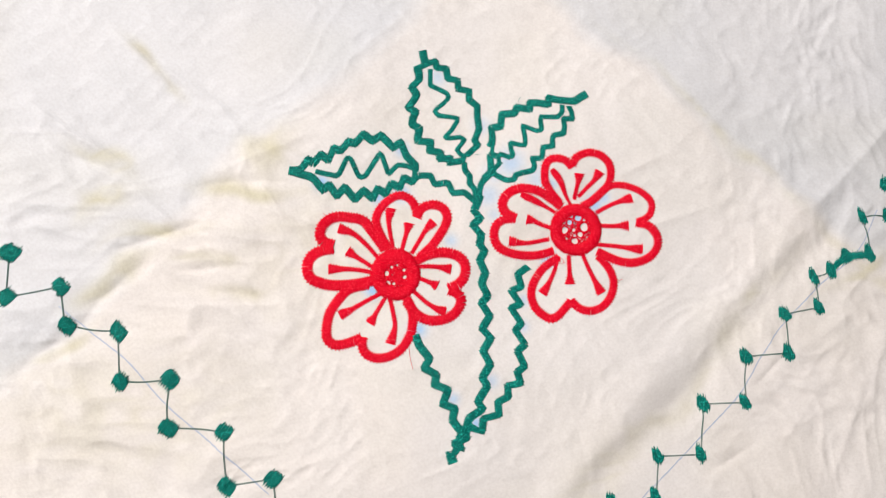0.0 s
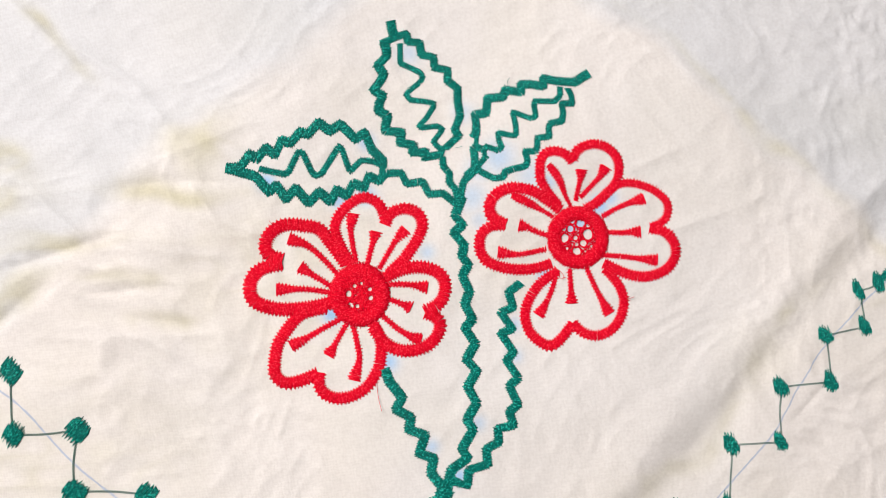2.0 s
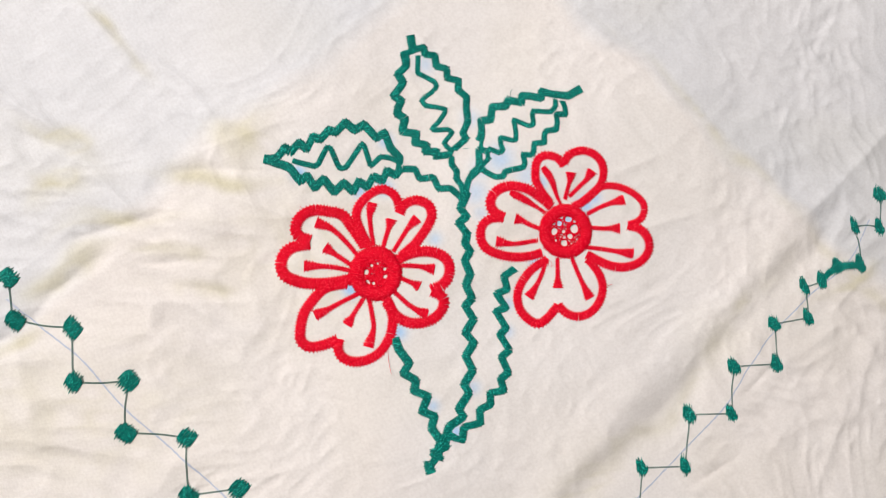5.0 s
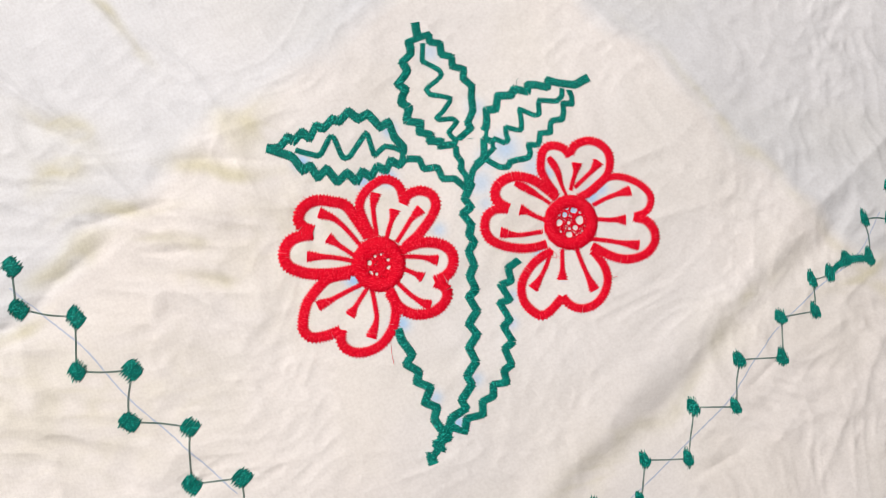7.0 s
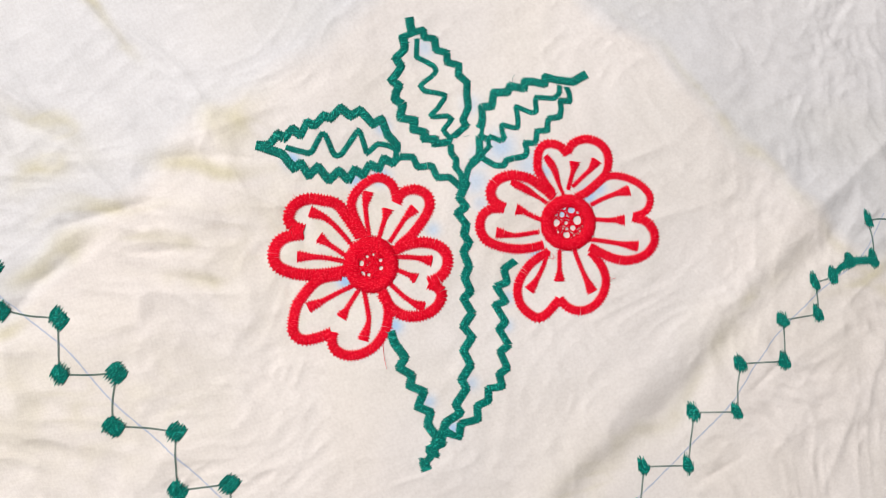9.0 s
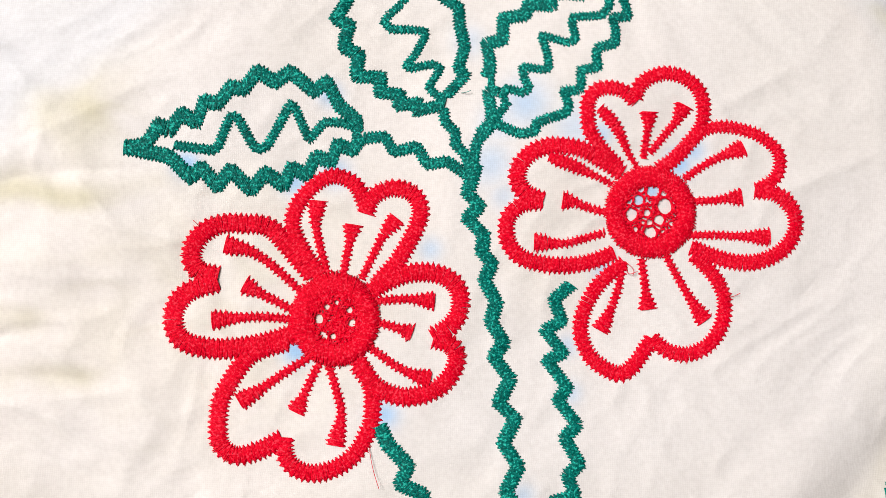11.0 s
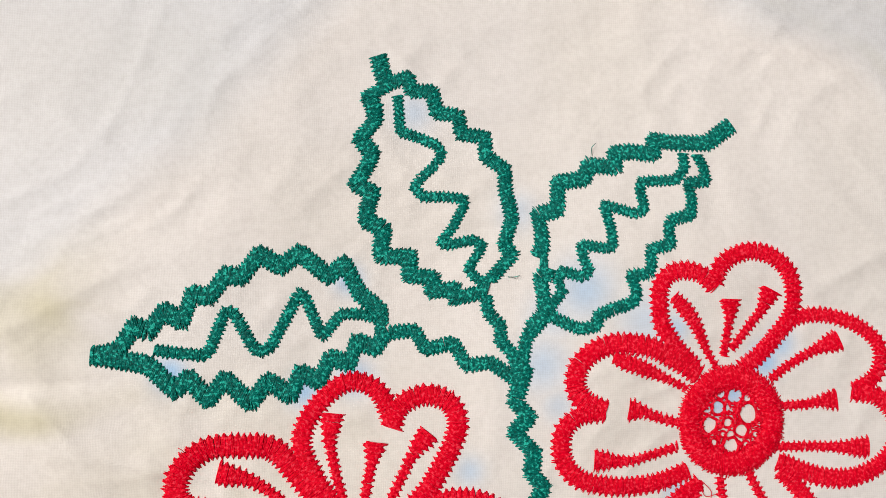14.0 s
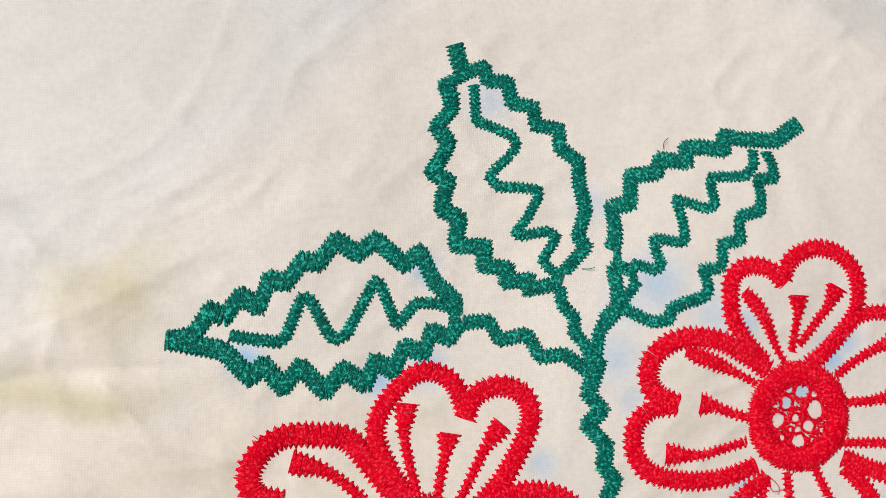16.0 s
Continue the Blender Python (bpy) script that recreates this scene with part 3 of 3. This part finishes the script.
PX = 0.1085  # a tenth of a millimetre or so: the unit of the radii below
lace(flower_a, (-23.5, -9.8), 5.6, [(p, r * PX) for p, r in zip(
    [(-25.1, -7.1), (-23.0, -6.3), (-20.4, -8.1), (-20.0, -10.9), (-26.9, -9.6), (-26.5, -13.3), (-24.2, -13.4), (-27.7, -12.3)], (7, 6, 7, 9, 10, 11, 7, 5))], 620)
lace(flower_b, (46.6, 9.4), 6.2, [(p, r * PX) for p, r in zip(
    [(47.8, 14.1), (44.4, 12.1), (45.1, 14.5), (50.3, 10.5), (42.5, 9.0), (46.1, 9.2), (48.8, 7.5), (46.6, 4.7), (41.4, 6.3), (43.2, 5.7), (45.1, 7.1), (49.5, 4.9), (51.6, 6.5), (50.3, 13.3), (52.7, 11.4), (44.0, 3.7)],
    (13, 11, 8, 16, 13, 8, 11, 14, 7, 6, 5, 5, 6, 7, 6, 6))], 170)

# ---- leaves and stems ----


def zigzag(name, points, width, angle, hold, parent, label="", swing=1.22):
    v, f = [], []
    p = np.array(points, float)
    mean = p.copy()
    mean[1:-1] = (p[:-2] + 2 * p[1:-1] + p[2:]) / 4
    points = (mean + swing * (p - mean)).tolist()
    satin(points, width * 1.14, v, f, angle, hold, curved=False, soft=0.12, tooth=0.8, jag=1.0)
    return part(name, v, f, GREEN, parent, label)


leaf_a = zigzag("embroidered_leaf", [(-65.1, 28.8), (-63.2, 28.7), (-60.8, 29.5), (-58.1, 33.1), (-55.9, 32.2), (-53.2, 35.3), (-50.4, 33.7), (-48.6, 37.9), (-45.8, 37.6), (-43.0, 41.0), (-40.5, 40.7), (-37.3, 44.2), (-33.8, 42.2), (-30.4, 44.1), (-25.7, 40.2), (-22.8, 41.8), (-20.3, 36.7), (-16.8, 33.2), (-16.7, 30.1)], 2.90, 80, 0.5, CLOTH, "green zigzag-stitched leaf with a wavy midrib")
zigzag("lower_edge", [(-64.1, 28.6), (-60.6, 27.7), (-56.2, 26.4), (-52.1, 22.1), (-49.8, 23.7), (-46.8, 20.2), (-43.9, 22.9), (-39.9, 19.1), (-36.7, 22.1), (-33.1, 19.7), (-31.3, 23.1), (-28.1, 21.8), (-26.1, 25.3), (-22.7, 24.6), (-21.2, 27.9), (-18.0, 26.9), (-15.8, 29.7)], 2.90, 85, 0.5, leaf_a)
zigzag("vein", [(-55.2, 29.0), (-52.6, 28.4), (-47.4, 27.6), (-46.1, 28.5), (-43.4, 34.5), (-41.9, 34.2), (-39.2, 28.8), (-38.0, 27.5), (-35.9, 28.6), (-31.0, 36.9), (-29.8, 36.1), (-27.2, 29.8), (-23.7, 33.0), (-20.1, 32.9), (-17.6, 32.0)], 1.75, 90, 0.0, leaf_a)

leaf_b = zigzag("embroidered_leaf", [(-14.9, 80.1), (-14.4, 77.2), (-13.7, 74.4), (-16.9, 72.4), (-16.1, 70.3), (-16.2, 67.8), (-18.7, 64.7), (-17.0, 61.8), (-18.0, 59.4), (-19.9, 56.4), (-17.3, 54.7), (-18.2, 52.0), (-18.3, 49.5), (-15.6, 48.0), (-16.0, 45.2), (-15.9, 43.1), (-11.2, 42.7), (-11.1, 39.5), (-7.2, 38.7), (-7.1, 36.4), (-3.4, 36.5), (-3.1, 34.9), (0.6, 35.5), (3.0, 36.5)], 2.90, 28, 0.5, CLOTH, "green zigzag-stitched leaf pointing away from the flowers")
zigzag("side_edge", [(-13.4, 74.7), (-9.8, 75.8), (-9.0, 73.4), (-5.4, 73.1), (-4.5, 69.3), (-0.8, 68.5), (-0.1, 65.2), (3.9, 64.3), (4.2, 60.7), (7.3, 58.1), (7.4, 53.8), (7.9, 51.2), (8.1, 48.8), (7.1, 45.9), (6.4, 44.1), (7.6, 42.2), (5.4, 39.8), (3.0, 37.5)], 2.50, 35, 0.4, leaf_b)
zigzag("vein", [(-11.7, 72.5), (-11.6, 67.7), (-11.4, 65.8), (-8.5, 64.7), (-5.4, 63.3), (-4.2, 61.9), (-5.0, 59.8), (-7.8, 57.4), (-9.4, 55.5), (-8.0, 53.7), (-3.8, 53.4), (-0.7, 52.9), (-0.8, 51.3), (-3.0, 47.6), (-5.1, 45.3), (-4.0, 44.6), (0.6, 45.2), (2.3, 44.2), (1.0, 42.1), (-0.4, 40.1), (0.7, 38.4), (2.6, 37.1)], 1.70, 45, 0.3, leaf_b)

leaf_c = zigzag("embroidered_leaf", [(51.7, 64.9), (49.0, 63.2), (46.4, 61.6), (40.7, 61.8), (36.3, 62.4), (35.9, 60.0), (31.8, 60.5), (28.7, 60.3), (28.4, 57.8), (23.6, 58.2), (22.1, 55.8), (17.5, 55.1), (17.0, 51.8), (16.5, 50.1), (13.2, 49.2), (13.5, 45.9), (13.4, 43.5), (12.7, 41.6), (14.1, 39.1), (12.6, 37.4), (12.9, 34.2), (12.7, 31.0), (10.1, 28.3)], 2.90, 122, 0.55, CLOTH, "green zigzag-stitched leaf beside the open-centred flower")
zigzag("side_edge", [(44.3, 59.4), (45.4, 56.9), (45.7, 54.4), (42.2, 53.9), (42.5, 50.9), (41.9, 48.1), (38.2, 47.1), (37.5, 45.0), (37.6, 42.8), (33.7, 41.8), (33.4, 39.1), (32.7, 37.5), (29.4, 37.1), (30.1, 34.4), (29.3, 32.4), (25.1, 31.2), (22.6, 30.2), (22.0, 28.5), (19.0, 28.1), (16.0, 29.5), (13.7, 30.9)], 2.05, 115, 0.35, leaf_c)
zigzag("vein", [(41.6, 59.8), (41.6, 57.0), (39.5, 54.8), (33.4, 54.7), (32.9, 52.9), (33.2, 49.5), (31.2, 48.8), (25.9, 50.3), (26.5, 45.9), (26.4, 42.9), (25.0, 42.5), (20.8, 43.2), (20.9, 40.7), (21.7, 38.6), (20.3, 37.5), (16.7, 38.6), (15.6, 36.7), (16.4, 35.1), (14.6, 33.0), (12.9, 30.5)], 1.75, 115, 0.2, leaf_c)

stem_a = zigzag("embroidered_stem", [(8.8, 22.0), (6.8, 15.9), (8.7, 12.9), (6.5, 10.1), (9.3, 6.4), (9.0, 2.7), (10.7, 0.1), (9.3, -3.7), (11.2, -8.3), (10.1, -12.6), (12.2, -17.2), (10.3, -20.3), (13.0, -25.1), (10.7, -30.0), (13.4, -33.7), (11.1, -38.6), (13.3, -43.6), (10.8, -48.6), (12.2, -52.0), (9.3, -57.5), (10.4, -60.5), (5.9, -64.0), (4.7, -67.5), (2.3, -71.0), (1.8, -74.5)], 2.9, 160, 0.5, CLOTH, "long green zigzag stem between the two flowers", swing=1.3)
zigzag("stem_foot", [(6.9, -66.2), (3.3, -68.7), (4.5, -71.3), (0.7, -73.2), (2.4, -75.7), (-1.2, -77.2), (-0.2, -80.6)], 3.3, 20, 0.5, stem_a)
zigzag("leaf_stalk", [(-15.4, 29.2), (-11.0, 29.3), (-8.8, 26.1), (-4.1, 26.6), (-1.7, 22.8), (2.5, 22.8), (7.2, 19.3)], 2.30, 100, 0.3, stem_a)
zigzag("leaf_stalk", [(2.5, 35.0), (2.7, 32.0), (4.7, 29.3), (4.6, 26.7), (6.7, 24.0), (7.5, 18.7)], 2.10, 20, 0.3, stem_a)
zigzag("leaf_stalk", [(12.5, 30.7), (10.1, 28.2), (9.0, 26.0), (8.4, 22.9), (7.5, 18.7)], 2.20, 150, 0.3, stem_a)
zigzag("embroidered_stem", [(-15.5, -32.8), (-13.6, -37.2), (-10.1, -41.7), (-11.5, -45.3), (-7.3, -48.0), (-7.4, -51.5), (-2.9, -53.5), (-4.1, -58.6), (-0.1, -60.6), (-0.5, -64.8), (2.5, -68.7)], 2.9, 20, 0.5, CLOTH, "short green zigzag stem below a red flower", swing=1.25)
zigzag("embroidered_stem", [(28.3, -5.6), (24.5, -8.8), (25.5, -13.3), (22.1, -15.4), (25.1, -20.2), (22.1, -22.1), (25.4, -27.6), (23.7, -30.6), (26.8, -35.7), (24.4, -38.6), (26.7, -44.0), (24.3, -46.5), (25.2, -50.5), (20.7, -51.9), (20.5, -55.8), (16.9, -58.0), (16.9, -62.4), (11.4, -64.3), (10.5, -68.5), (5.9, -67.7), (3.2, -70.5)], 2.7, 155, 0.5, CLOTH, "curving green zigzag stem below the open flower", swing=1.25)

# ---- borders ----


def border(points, sizes, axis, slant, shape, label):
    v, f = [], []
    for a, b in zip(points, points[1:]):
        bend = ((a[0] + b[0]) / 2 + RNG.uniform(-0.7, 0.7), (a[1] + b[1]) / 2 + RNG.uniform(-0.7, 0.7))
        for phase in (1, -1):
            tube([a, bend, b], 0.11, v, f, lift=0.16, wave=0.3 * phase)
    ob = part("border_chain", v, f, DARK, CLOTH, label)
    for (x, y), s in zip(points, sizes):
        v, f = [], []
        lean = radians(axis + RNG.uniform(-14, 14))
        d = np.array([math.cos(lean), math.sin(lean)]) * s * RNG.uniform(0.52, 0.66)
        satin([(x - d[0], y - d[1]), (x, y), (x + d[0], y + d[1])], s * RNG.uniform(1.0, 1.25), v, f, angle=slant + RNG.uniform(-12, 12), hold=0.75,
              profile=shape, ragged=0.45, tooth=1.0, jag=1.7)
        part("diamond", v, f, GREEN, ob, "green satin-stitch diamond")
    return ob


left = [(-166.7, -4.8), (-166.7, -21.3)] + [(-147.6, -17.0), (-144.4, -31.4), (-126.0, -33.3), (-124.1, -51.6), (-106.4, -50.7), (-105.9, -68.4), (-85.9, -69.7), (-84.0, -89.5), (-67.1, -86.6), (-65.7, -103.8)]
right = [(198.6, 30.1), (177.2, 31.4), (177.2, 18.2)] + [(166.4, 17.7), (169.0, 2.9), (159.0, 1.5), (152.4, -4.6), (145.2, -7.4), (146.7, -19.4), (132.5, -22.4), (133.5, -37.8), (116.3, -39.5), (115.5, -57.3), (98.8, -58.2), (97.2, -77.5), (79.8, -78.2), (79.1, -93.6), (62.1, -95.8)]
border(left, [5.2] * len(left), 142, 55, ((0, 0.7), (0.15, 1), (0.8, 1), (1, 0.55)), "stepped border of green diamonds joined by a twisted thread")
chain = border(right, [4.7] * len(right), -28, 100, ((0, 0.7), (0.25, 1.1), (0.6, 1.05), (1, 0.2)), "stepped border of green diamonds running beside a fold")


v, f = [], []
satin([(169.8, 2.3), (161.8, 1.8), (156.6, -0.2), (151.1, -5.8)], 2.9, v, f, angle=100, hold=0.4, profile=((0, 0.8), (0.5, 1.2), (1, 0.7)), ragged=0.3, tooth=0.9, jag=1.4)
part("stitch_bar", v, f, GREEN, chain, "crowded bar of green stitches")


def guide(points):
    v, f = [], []
    p, u, long = smooth_path(points, 1.0)
    tang = np.gradient(p, axis=0)
    side = np.c_[-tang[:, 1], tang[:, 0]] / np.hypot(*tang.T)[:, None]
    for q, s in zip(p, side):
        for k in (-1, 1):
            x, y = q + s * k * RNG.uniform(0.15, 0.36)
            v.append((x / 1000, y / 1000, float(lie(x, y) + 0.06) / 1000))
    for k in range(len(p) - 1):
        f.append((2 * k, 2 * k + 1, 2 * k + 3, 2 * k + 2))
    part("chalk_line", v, f, CHALK, CLOTH, "faint blue-grey drawn guide line")


guide([(-147.6, -24.3), (-135.2, -34.3), (-121.8, -44.3), (-108.0, -59.2), (-86.3, -77.1), (-68.3, -92.2)])
guide([(73.0, -94.7), (100.9, -67.1), (114.0, -52.9), (124.8, -35.3), (132.6, -25.2), (147.4, -10.4), (163.7, 3.7), (172.9, 21.0)])


def hair(points, mat, label):
    v, f = [], []
    tube(points, 0.07, v, f, lift=lambda u: 0.2 + 1.2 * u, sides=4)
    part("loose_thread", v, f, mat, CLOTH, label)


hair([(-17.9, -36.4), (-17.3, -41.4), (-16.2, -45.7)], RED, "fine red loose thread end")
hair([(63.0, -8.3), (63.7, -10.4), (65.6, -9.8)], RED, "fine red loose thread end")
hair([(-50.5, 11.2), (-51.2, 12.3), (-51.5, 12.6)], RED, "fine red loose thread end")
hair([(40.6, -1.2), (42.1, -3.1), (41.7, -4.5)], RED, "fine red loose thread end")
hair([(40.4, -1.9), (41.0, -4.0), (42.8, -3.6)], RED, "fine red loose thread end")
hair([(24.2, 60.1), (24.0, 61.4), (24.7, 62.2)], GREEN, "fine green loose thread end")
hair([(6.6, 38.2), (7.6, 38.1), (8.6, 38.3)], GREEN, "fine green loose thread end")
